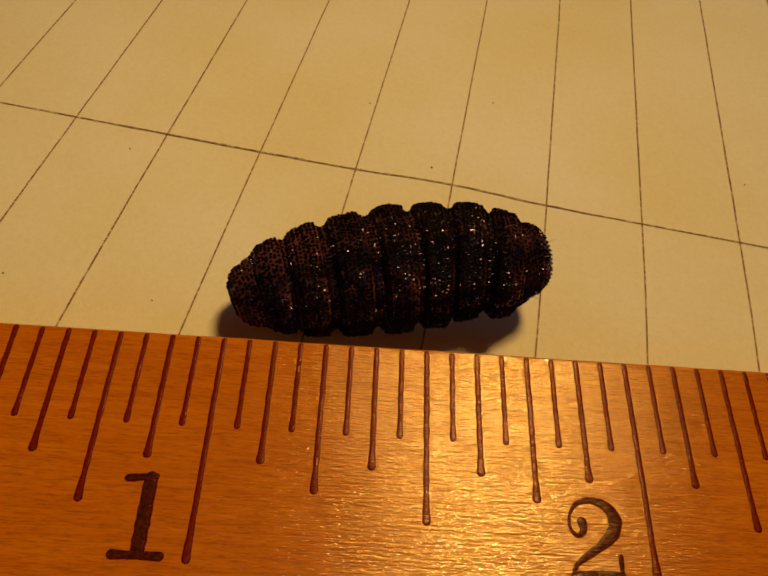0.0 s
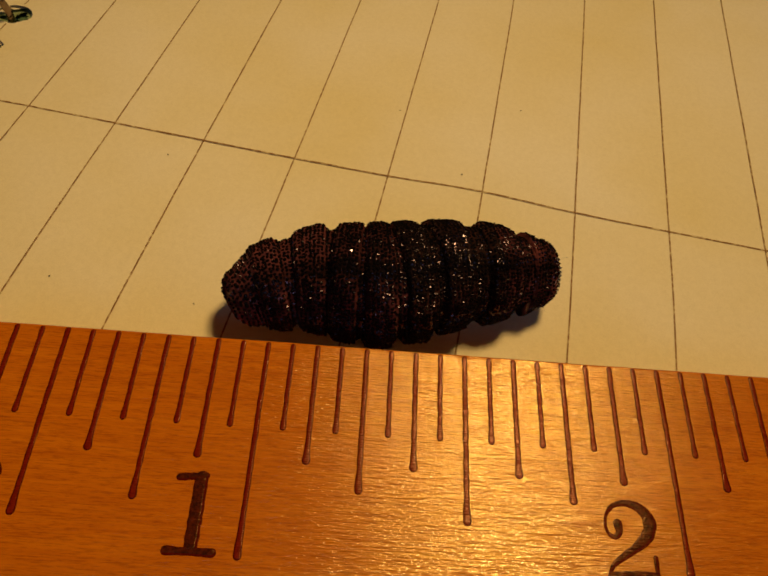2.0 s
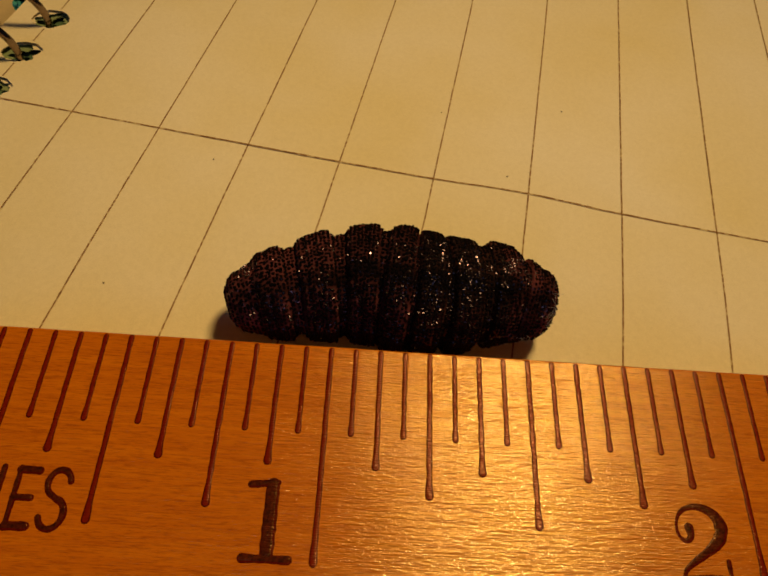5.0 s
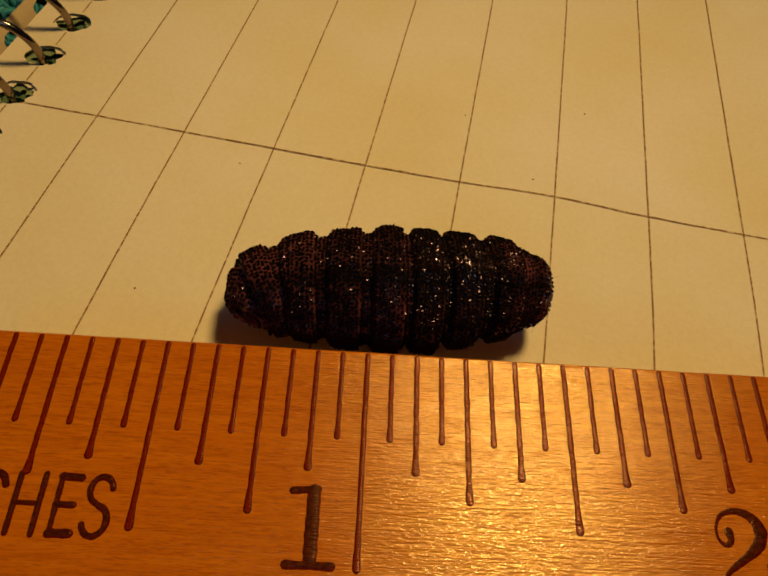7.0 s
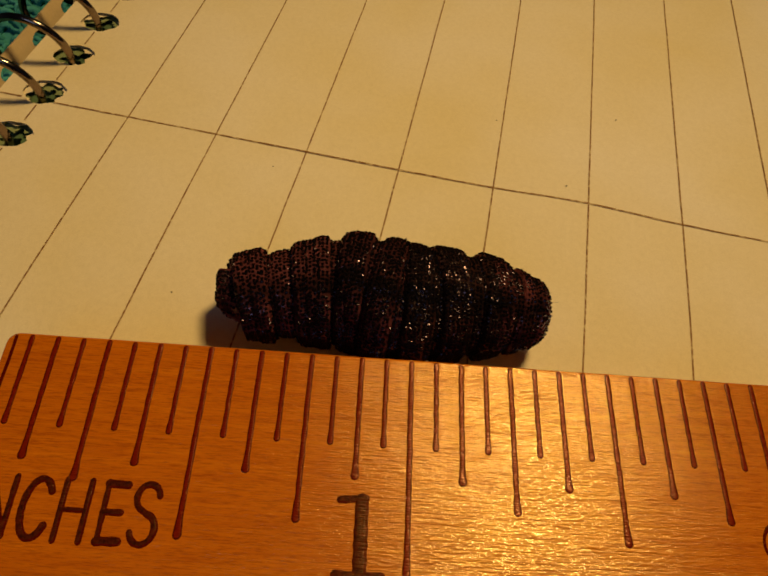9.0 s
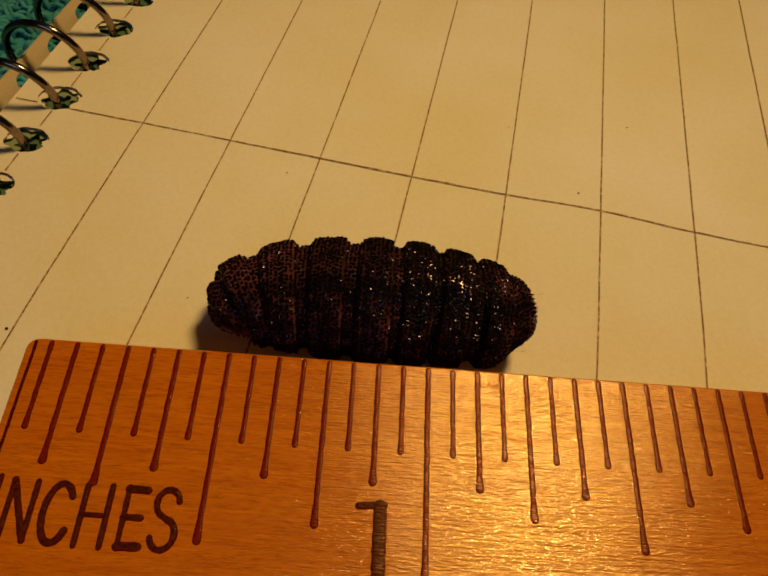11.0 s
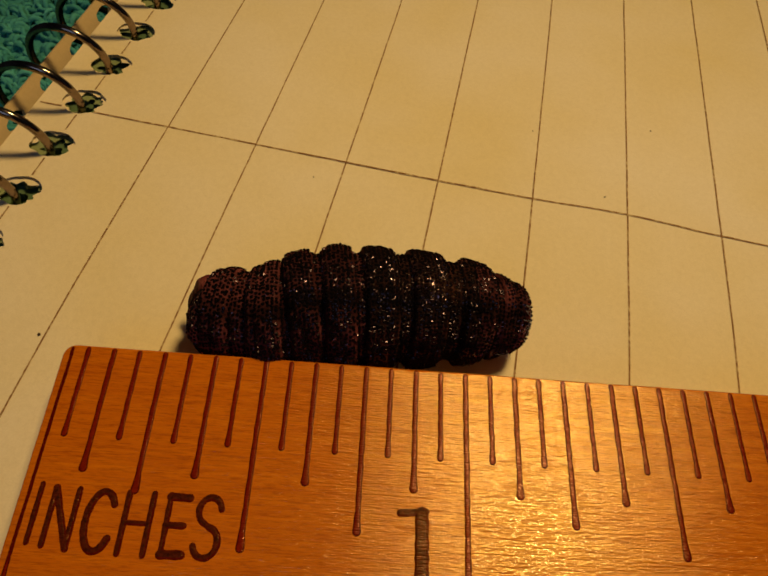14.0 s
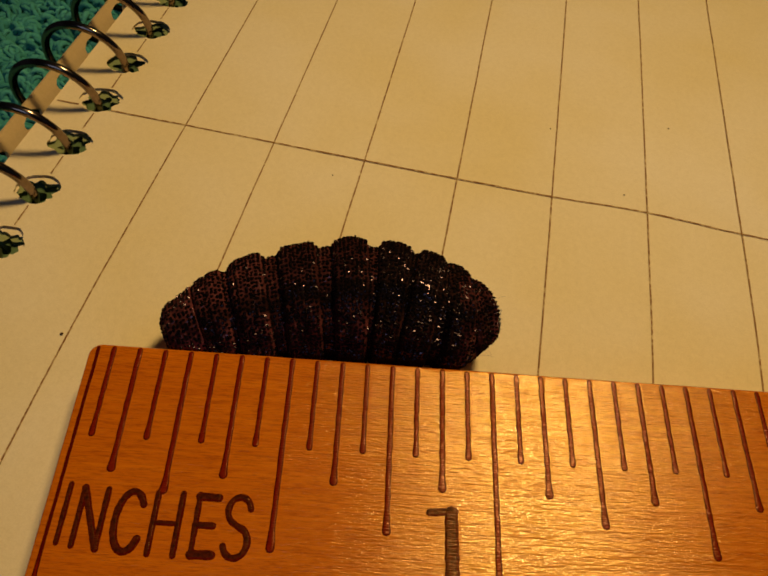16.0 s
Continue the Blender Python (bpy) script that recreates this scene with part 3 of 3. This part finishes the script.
def ring_point(u, s, ang, lift=0.0, half=WIDE, deep=0.30):
    """A point of the ring at u segments from the head, s from -1 (head side) to 1; ang 0 is up."""
    r = radius_at(u)
    taper = (radius_at(u + 0.3) - radius_at(u - 0.3)) / 0.6 * 0.33 / r
    outer = u < round(u)  # the side that faces the next segment rounds off; the two rings of one segment meet nearly flush
    deep = deep if (s < 0) == outer or u == round(u) else 0.055
    prof = 1 - deep + deep * max(0.0, 1 - abs(s) ** 2.8) ** 0.6 + 0.55 * taper * s * half
    rough = 0.016 * noise.noise(Vector((u * 7.1 + s * 1.3, math.cos(ang) * 9, math.sin(ang) * 9)))
    r = r * prof * (1 + lobes(u, ang) + rough) + lift
    return Vector((s * half, -r * math.sin(ang), r * math.cos(ang)))


def cap_point(end, s, ang, lift=0.0):
    """A point of the head (end -1) or tail (end 1) cap; s runs from the body (-1) to its blunt tip (1)."""
    u = 0 if end < 0 else 8
    r = RADII[u]
    prof = math.sqrt(max(0.0, 1 - (max(0.0, s + 0.15) / 1.15) ** 2.8)) * (1.0 + 0.20 * max(0, -s))
    prof *= 1 - 0.05 * math.exp(-((s + 0.15) / 0.10) ** 2) if end > 0 else 1 - 0.05 * (s + 1)
    r = r * prof * (1 + lobes(u, ang) * (1 - 0.6 * max(0, s))) + lift * (0.4 if s > 0.9 else 1)
    return Vector((end * s * CAP, -r * math.sin(ang), r * math.cos(ang)))


def fold_point(u, s, ang, lift=0.0):
    """A point of the soft skin between two rings."""
    r = 0.885 * radius_at(u)
    slope = 0.8 * (radius_at(u + 0.5) - radius_at(u - 0.5)) / 3.0
    r = (r + slope * s * 1.1) * (1 - 0.20 * abs(s) ** 3 + 0.8 * lobes(u + 20, ang)) + lift
    return Vector((1.1 * s, -r * math.sin(ang), r * math.cos(ang)))


def spines(seg, surface, half, seed, pitch=0.285):
    """Short blunt black spines in staggered rows over a ring, leaning to the tail."""
    rnd = random.Random(seed)
    verts, faces = [], []
    rowsn = max(2, round(2 * half / pitch))
    for j in range(rowsn):
        s0 = -0.96 + 1.92 * (j + 0.5) / rowsn
        girth = 2 * math.pi * max(0.3, Vector(surface(s0, 0.6)).yz.length)
        count = max(6, int(girth / pitch))
        for k in range(count):
            s = max(-0.985, min(0.985, s0 + rnd.uniform(-0.055, 0.055) / half))
            ang = -math.pi + 2 * math.pi * (k + 0.5 * (j % 2) + rnd.uniform(-0.25, 0.25)) / count
            c = surface(s, ang)
            a, b = surface(s, ang + 0.05), surface(min(1, s + 0.04), ang)
            side = (a - c).normalized()
            up = (b - c).cross(a - c)
            up = up.normalized() if up.length > 1e-9 else Vector((0, -math.sin(ang), math.cos(ang)))
            if up.dot(Vector((0, -math.sin(ang), math.cos(ang)))) < -0.2:
                up = -up
            along = side.cross(up)
            size, tall = pitch * rnd.uniform(0.40, 0.54), rnd.uniform(0.07, 0.13)
            f0 = len(verts)
            for q in range(6):
                w = math.pi / 3 * q
                verts.append(c + size * (side * math.cos(w) + along * math.sin(w)) - up * 0.01)
            for q in range(3):
                w = 2 * math.pi / 3 * q
                verts.append(c + 0.66 * size * (side * math.cos(w) + along * math.sin(w)) + up * 0.85 * tall)
            verts.append(c + up * tall + Vector((0.06, 0, 0)))
            for q in range(3):
                m, o = f0 + 6 + q, f0 + 6 + (q + 1) % 3
                x, y, z = f0 + 2 * q, f0 + 2 * q + 1, f0 + (2 * q + 2) % 6
                faces += [(x, y, m), (y, o, m), (y, z, o), (m, o, f0 + 9)]
    me = bpy.data.meshes.new("spine_cover")
    me.from_pydata([tuple(v * MM) for v in verts], [], faces)
    me.materials.append(SPINE)
    sp = tagged(new("spine_cover", me), "dense tiny black spines in rows", kind="stuff")
    sp.parent = seg


def shell(name, surface, ns, na, mat, parent, label=""):
    """A closed skin over surface(s, ang)."""
    bm = bmesh.new()
    rows = [[bm.verts.new(surface(-1 + 2 * j / ns, -math.pi + 2 * math.pi * k / na)) for k in range(na)] for j in range(ns + 1)]
    for a, b in zip(rows, rows[1:]):
        for k in range(na):
            bm.faces.new((a[k], a[(k + 1) % na], b[(k + 1) % na], b[k]))
    bm.faces.new(rows[0][::-1])
    bm.faces.new(rows[-1])
    bmesh.ops.recalc_face_normals(bm, faces=bm.faces)
    return part(name, bm, mat, parent, label)


def larva():
    """Returns the larva and its pieces, each with its place in segments from the head."""
    ob = thing("fly_larva", "dark brown spiny ringed fly larva crawling on the page", "larva")

    def skin(u):
        return THIN_SKIN if u < 2.5 else MIXED_SKIN if u < 4.6 or u > 6.8 else SKIN

    pieces = []
    for end, name in ((-1, "head_segment"), (1, "tail_segment")):
        u = 0 if end < 0 else 8
        bend = lambda s, a, e=end: cap_point(e, math.copysign(abs(s) ** 0.75, s) if s > 0 else s, a)
        cap = shell(name, bend, 26, 72, skin(u), ob)
        spines(cap, lambda s, a, e=end: cap_point(e, s, a, -0.02), CAP, 50 + u)
        pieces.append((cap, u))
    tail = pieces[1][0]
    for i in range(1, 8):
        for side, name in ((-SPREAD, "front_ring"), (SPREAD, "rear_ring")):
            u = i + side
            ring = shell(name, lambda s, a, u=u: ring_point(u, s, a), 12, 84, skin(u), ob)
            spines(ring, lambda s, a, u=u: ring_point(u, s, a, -0.02), WIDE, int(100 + 10 * u))
            pieces.append((ring, u))
        band = shell("middle_band", lambda s, a, i=i: ring_point(i, s, a, 0.0, 0.66, 0.045), 8, 84, skin(i), ob)
        spines(band, lambda s, a, i=i: ring_point(i, s, a, -0.02, 0.66, 0.045), 0.66, 300 + i)
        pieces.append((band, i))
    for i in range(8):
        u = i + 0.5
        fold = shell("skin_fold", lambda s, a, u=u: fold_point(u, s, a), 10, 64, skin(u), ob)
        spines(fold, lambda s, a, u=u: fold_point(u, s, a, -0.02), 1.1, 80 + i)
        pieces.append((fold, u))
    # pale lint caught on the tail
    rnd = random.Random(9)
    for k in range(12):
        bm = bmesh.new()
        a0, s0 = rnd.uniform(0.1, 2.0), rnd.uniform(0.1, 0.6)
        turn, out = rnd.uniform(-0.7, 0.7), rnd.uniform(0.1, 0.4)
        if k > 8:
            a0, s0, turn, out = rnd.uniform(1.5, 2.1), rnd.uniform(-0.9, 0.3), rnd.uniform(-0.3, 0.25), rnd.uniform(0.5, 1.3)
        if k == 8:
            a0, s0, turn, out = 0.15, 0.2, 0.1, 1.3
        pts = [cap_point(1, max(-0.97, min(0.85, s0 + 0.4 * v)), a0 + turn * v, 0.12 + out * v * v) for v in (j / 8 for j in range(9))]
        tube(bm, pts, 0.009, 4)
        part("lint_fibre", bm, LINT, tail, "thin pale lint fibre")
    return ob, pieces


LARVA, PIECES = larva()

CRAWL = {}  # per segment, from head to tail: seconds, x and y in mm on the page
CRAWL[0] = [(0, 26.18, 3.91), (0.5, 24.44, 3.85), (1, 24.35, 3.8), (1.5, 23.75, 3.74), (2, 23.06, 3.86), (2.5, 23.38, 4.47), (3, 22.89, 3.92), (3.5, 22.63, 3.35), (4, 20.44, 3.48), (4.5, 19.47, 3.55), (5, 19.11, 3.68), (5.5, 18.57, 3.78), (6, 18.21, 4.18), (6.5, 17.92, 4.34), (7, 17.4, 3.62), (7.5, 15.05, 4.05), (8, 14.29, 4.28), (8.5, 14.17, 3.84), (9, 14.01, 3.88), (9.5, 12.9, 4.19), (10, 13.16, 4.7), (10.5, 12.74, 4.04), (11, 12.56, 3.38), (11.5, 10.34, 3.43), (12, 9.09, 3.32), (12.5, 9.31, 3.87), (13, 9.07, 3.47), (13.5, 9.1, 3.32), (14, 9.28, 3.72), (14.5, 8.64, 2.22), (15, 7.26, 1.83), (15.5, 5.78, 1.92), (16, 5.14, 1.94)]
CRAWL[1] = [(0, 27.79, 4.62), (0.5, 26.34, 4.99), (1, 26.25, 4.91), (1.5, 25.91, 4.39), (2, 24.53, 4.84), (2.5, 24.29, 5.46), (3, 23.72, 4.12), (3.5, 23.02, 4.36), (4, 22.16, 4.0), (4.5, 21.24, 4.32), (5, 20.88, 4.23), (5.5, 19.66, 4.12), (6, 19.04, 4.74), (6.5, 18.46, 4.59), (7, 17.85, 4.68), (7.5, 16.77, 4.64), (8, 16.67, 5.23), (8.5, 15.14, 4.91), (9, 14.23, 4.51), (9.5, 13.24, 5.08), (10, 13.42, 5.67), (10.5, 13.15, 4.24), (11, 12.74, 4.38), (11.5, 12.16, 3.92), (12, 11.26, 4.15), (12.5, 11.13, 4.82), (13, 10.39, 4.42), (13.5, 8.94, 3.73), (14, 9.06, 3.6), (14.5, 9.23, 2.47), (15, 8.88, 2.48), (15.5, 8.09, 2.73), (16, 7.29, 2.86)]
CRAWL[2] = [(0, 30.01, 5.16), (0.5, 29.63, 5.57), (1, 29.5, 5.85), (1.5, 28.82, 4.98), (2, 27.65, 5.59), (2.5, 27.22, 5.61), (3, 25.88, 4.73), (3.5, 25.32, 5.2), (4, 24.73, 4.92), (4.5, 24.43, 5.25), (5, 24.02, 5.02), (5.5, 23.08, 4.92), (6, 22.23, 5.32), (6.5, 21.3, 5.04), (7, 20.49, 5.19), (7.5, 19.84, 4.82), (8, 19.84, 5.4), (8.5, 19.25, 5.3), (9, 18.77, 5.05), (9.5, 17.55, 5.63), (10, 17.09, 5.61), (10.5, 15.76, 4.61), (11, 15.19, 4.98), (11.5, 14.57, 4.61), (12, 14.49, 4.84), (12.5, 14.35, 5.62), (13, 13.74, 5.31), (13.5, 12.87, 4.26), (14, 12.35, 3.34), (14.5, 11.34, 3.36), (15, 10.37, 3.31), (15.5, 10.14, 3.49), (16, 9.49, 3.58)]
CRAWL[3] = [(0, 32.83, 5.88), (0.5, 32.89, 6.22), (1, 32.73, 6.65), (1.5, 31.56, 5.35), (2, 30.09, 5.5), (2.5, 29.52, 5.5), (3, 28.59, 5.3), (3.5, 28.61, 5.7), (4, 28.04, 5.58), (4.5, 27.94, 5.93), (5, 27.24, 5.52), (5.5, 25.88, 5.06), (6, 24.81, 5.25), (6.5, 24.01, 5.26), (7, 23.62, 5.24), (7.5, 22.94, 5.05), (8, 22.83, 5.57), (8.5, 22.12, 5.65), (9, 21.38, 5.39), (9.5, 19.91, 5.39), (10, 19.36, 5.25), (10.5, 18.45, 4.89), (11, 18.48, 5.15), (11.5, 17.91, 4.91), (12, 17.82, 5.19), (12.5, 17.77, 6.17), (13, 16.83, 5.97), (13.5, 15.4, 4.38), (14, 14.51, 4.09), (14.5, 13.52, 4.1), (15, 13.19, 4.06), (15.5, 12.89, 4.1), (16, 12.78, 4.39)]
CRAWL[4] = [(0, 35.81, 6.55), (0.5, 35.76, 6.85), (1, 35.44, 6.64), (1.5, 33.59, 4.76), (2, 32.2, 5.32), (2.5, 31.92, 5.72), (3, 31.61, 5.83), (3.5, 31.6, 6.13), (4, 30.99, 6.39), (4.5, 30.75, 6.31), (5, 29.63, 5.2), (5.5, 27.99, 4.57), (6, 27.11, 5.07), (6.5, 26.76, 5.34), (7, 26.53, 5.32), (7.5, 25.82, 5.57), (8, 25.6, 5.9), (8.5, 24.71, 5.31), (9, 23.52, 4.63), (9.5, 22.17, 4.93), (10, 21.91, 5.07), (10.5, 21.63, 4.92), (11, 21.66, 4.98), (11.5, 21.08, 5.03), (12, 21.01, 5.51), (12.5, 20.88, 6.32), (13, 19.41, 5.58), (13.5, 17.56, 4.41), (14, 16.87, 4.39), (14.5, 16.47, 4.41), (15, 16.53, 4.41), (15.5, 16.18, 4.41), (16, 16.05, 4.83)]
CRAWL[5] = [(0, 38.47, 7.1), (0.5, 38.13, 7.19), (1, 37.36, 6.45), (1.5, 35.51, 4.9), (2, 34.35, 5.9), (2.5, 34.48, 6.0), (3, 34.29, 6.08), (3.5, 34.21, 6.34), (4, 33.43, 6.7), (4.5, 32.85, 6.25), (5, 31.53, 5.01), (5.5, 30.01, 4.74), (6, 29.47, 5.29), (6.5, 29.42, 5.39), (7, 29.03, 5.4), (7.5, 28.29, 5.97), (8, 28.0, 6.1), (8.5, 26.94, 4.94), (9, 25.43, 4.43), (9.5, 24.36, 5.22), (10, 24.58, 5.11), (10.5, 24.48, 5.0), (11, 24.5, 5.06), (11.5, 23.81, 5.24), (12, 23.55, 5.88), (12.5, 23.1, 6.04), (13, 21.48, 5.01), (13.5, 19.74, 4.31), (14, 19.45, 4.71), (14.5, 19.55, 4.7), (15, 19.57, 4.36), (15.5, 19.09, 4.72), (16, 18.72, 4.87)]
CRAWL[6] = [(0, 40.91, 7.42), (0.5, 40.26, 7.14), (1, 39.33, 6.3), (1.5, 38.05, 5.59), (2, 36.93, 6.76), (2.5, 37.25, 6.56), (3, 36.93, 6.57), (3.5, 36.65, 6.4), (4, 35.61, 6.57), (4.5, 34.79, 5.95), (5, 33.68, 5.1), (5.5, 32.47, 5.27), (6, 32.04, 5.71), (6.5, 32.02, 5.56), (7, 31.48, 5.6), (7.5, 30.57, 6.03), (8, 30.08, 5.82), (8.5, 28.91, 4.86), (9, 27.65, 4.81), (9.5, 26.72, 5.78), (10, 27.24, 5.39), (10.5, 27.12, 5.21), (11, 27.06, 4.85), (11.5, 26.22, 4.84), (12, 25.71, 5.37), (12.5, 25.0, 5.69), (13, 23.66, 4.96), (13.5, 22.59, 4.92), (14, 22.6, 5.06), (14.5, 22.62, 4.82), (15, 22.46, 4.3), (15.5, 21.58, 4.64), (16, 20.87, 4.56)]
CRAWL[7] = [(0, 43.41, 7.04), (0.5, 42.76, 6.75), (1, 42.39, 6.66), (1.5, 41.4, 6.28), (2, 40.57, 7.51), (2.5, 40.88, 7.04), (3, 40.35, 7.09), (3.5, 39.38, 6.36), (4, 38.13, 6.21), (4.5, 37.51, 5.94), (5, 36.75, 5.58), (5.5, 35.77, 5.9), (6, 35.43, 6.19), (6.5, 35.25, 5.9), (7, 34.42, 5.85), (7.5, 33.04, 5.74), (8, 32.46, 5.37), (8.5, 31.48, 5.06), (9, 30.79, 5.07), (9.5, 30.19, 6.15), (10, 30.74, 5.53), (10.5, 30.46, 5.44), (11, 29.72, 4.58), (11.5, 28.63, 4.31), (12, 28.1, 4.61), (12.5, 27.48, 5.47), (13, 26.68, 5.17), (13.5, 26.18, 5.07), (14, 26.12, 5.21), (14.5, 26.12, 4.8), (15, 25.53, 3.96), (15.5, 24.17, 4.08), (16, 23.07, 3.98)]
CRAWL[8] = [(0, 45.08, 7.53), (0.5, 44.87, 7.35), (1, 44.9, 6.56), (1.5, 44.53, 6.11), (2, 44.01, 8.1), (2.5, 43.86, 6.95), (3, 43.18, 7.28), (3.5, 41.17, 6.62), (4, 39.67, 6.47), (4.5, 39.68, 5.88), (5, 39.5, 5.21), (5.5, 39.03, 5.92), (6, 38.67, 6.31), (6.5, 38.24, 5.88), (7, 36.63, 6.0), (7.5, 34.56, 6.71), (8, 34.22, 5.93), (8.5, 33.89, 4.87), (9, 33.74, 5.06), (9.5, 33.45, 6.91), (10, 33.51, 5.65), (10.5, 33.07, 5.9), (11, 31.18, 5.15), (11.5, 29.9, 4.85), (12, 29.48, 4.91), (12.5, 29.42, 6.03), (13, 29.27, 5.62), (13.5, 29.0, 5.15), (14, 28.93, 5.29), (14.5, 28.83, 5.01), (15, 27.63, 4.72), (15.5, 25.34, 5.14), (16, 24.51, 4.69)]

LIFT = (0.5, 0.3, 0.1, 0.0, 0.0, 0.15, 0.7, 1.4, 2.0)  # head held a little up; tail raised when a squeeze begins
STARTS = (0.1, 3.8, 7.5, 11.5, 15.4)


def larva_at(k):
    """Pose of the larva and of each piece in the larva's space, at the k-th row."""
    x, y = [CRAWL[i][k][1] for i in range(9)], [CRAWL[i][k][2] for i in range(9)]
    t = CRAWL[0][k][0]
    up = max(math.exp(-((t - c) / 0.55) ** 2) for c in STARTS)
    z = [page_drop(y[i]) + 0.90 * r + 0.30 * (4.3 - r) + h * (1 if i < 3 else up) for i, (r, h) in enumerate(zip(RADII, LIFT))]
    mid = [Vector(p) for p in zip(x, y, z)]
    turns = []
    for i in range(9):
        a, b = max(0, i - 1), min(8, i + 1)
        d = mid[b] - mid[a]
        turns.append(Vector((d.x, d.y, 0.6 * d.z)).normalized().to_track_quat("X", "Z"))
    base = at_mm((x[0] + x[8]) / 2, (y[0] + y[8]) / 2, 0, 0, 0, math.degrees(math.atan2(y[8] - y[0], x[8] - x[0])))
    inv = base.inverted()
    out = []
    for _, u in PIECES:
        i = min(7, int(u))
        f = u - i
        p, q = mid[i].lerp(mid[i + 1], f), turns[i].slerp(turns[i + 1], f)
        out.append(inv @ Matrix.Translation(p * MM) @ q.to_matrix().to_4x4())
    return base, out


def motions():
    times = [r[0] for r in CRAWL[0]]
    poses = [larva_at(k) for k in range(len(times))]
    walk(LARVA, [(t, p[0]) for t, p in zip(times, poses)])
    for i, (seg, _) in enumerate(PIECES):
        walk(seg, [(t, p[1][i]) for t, p in zip(times, poses)])


motions()
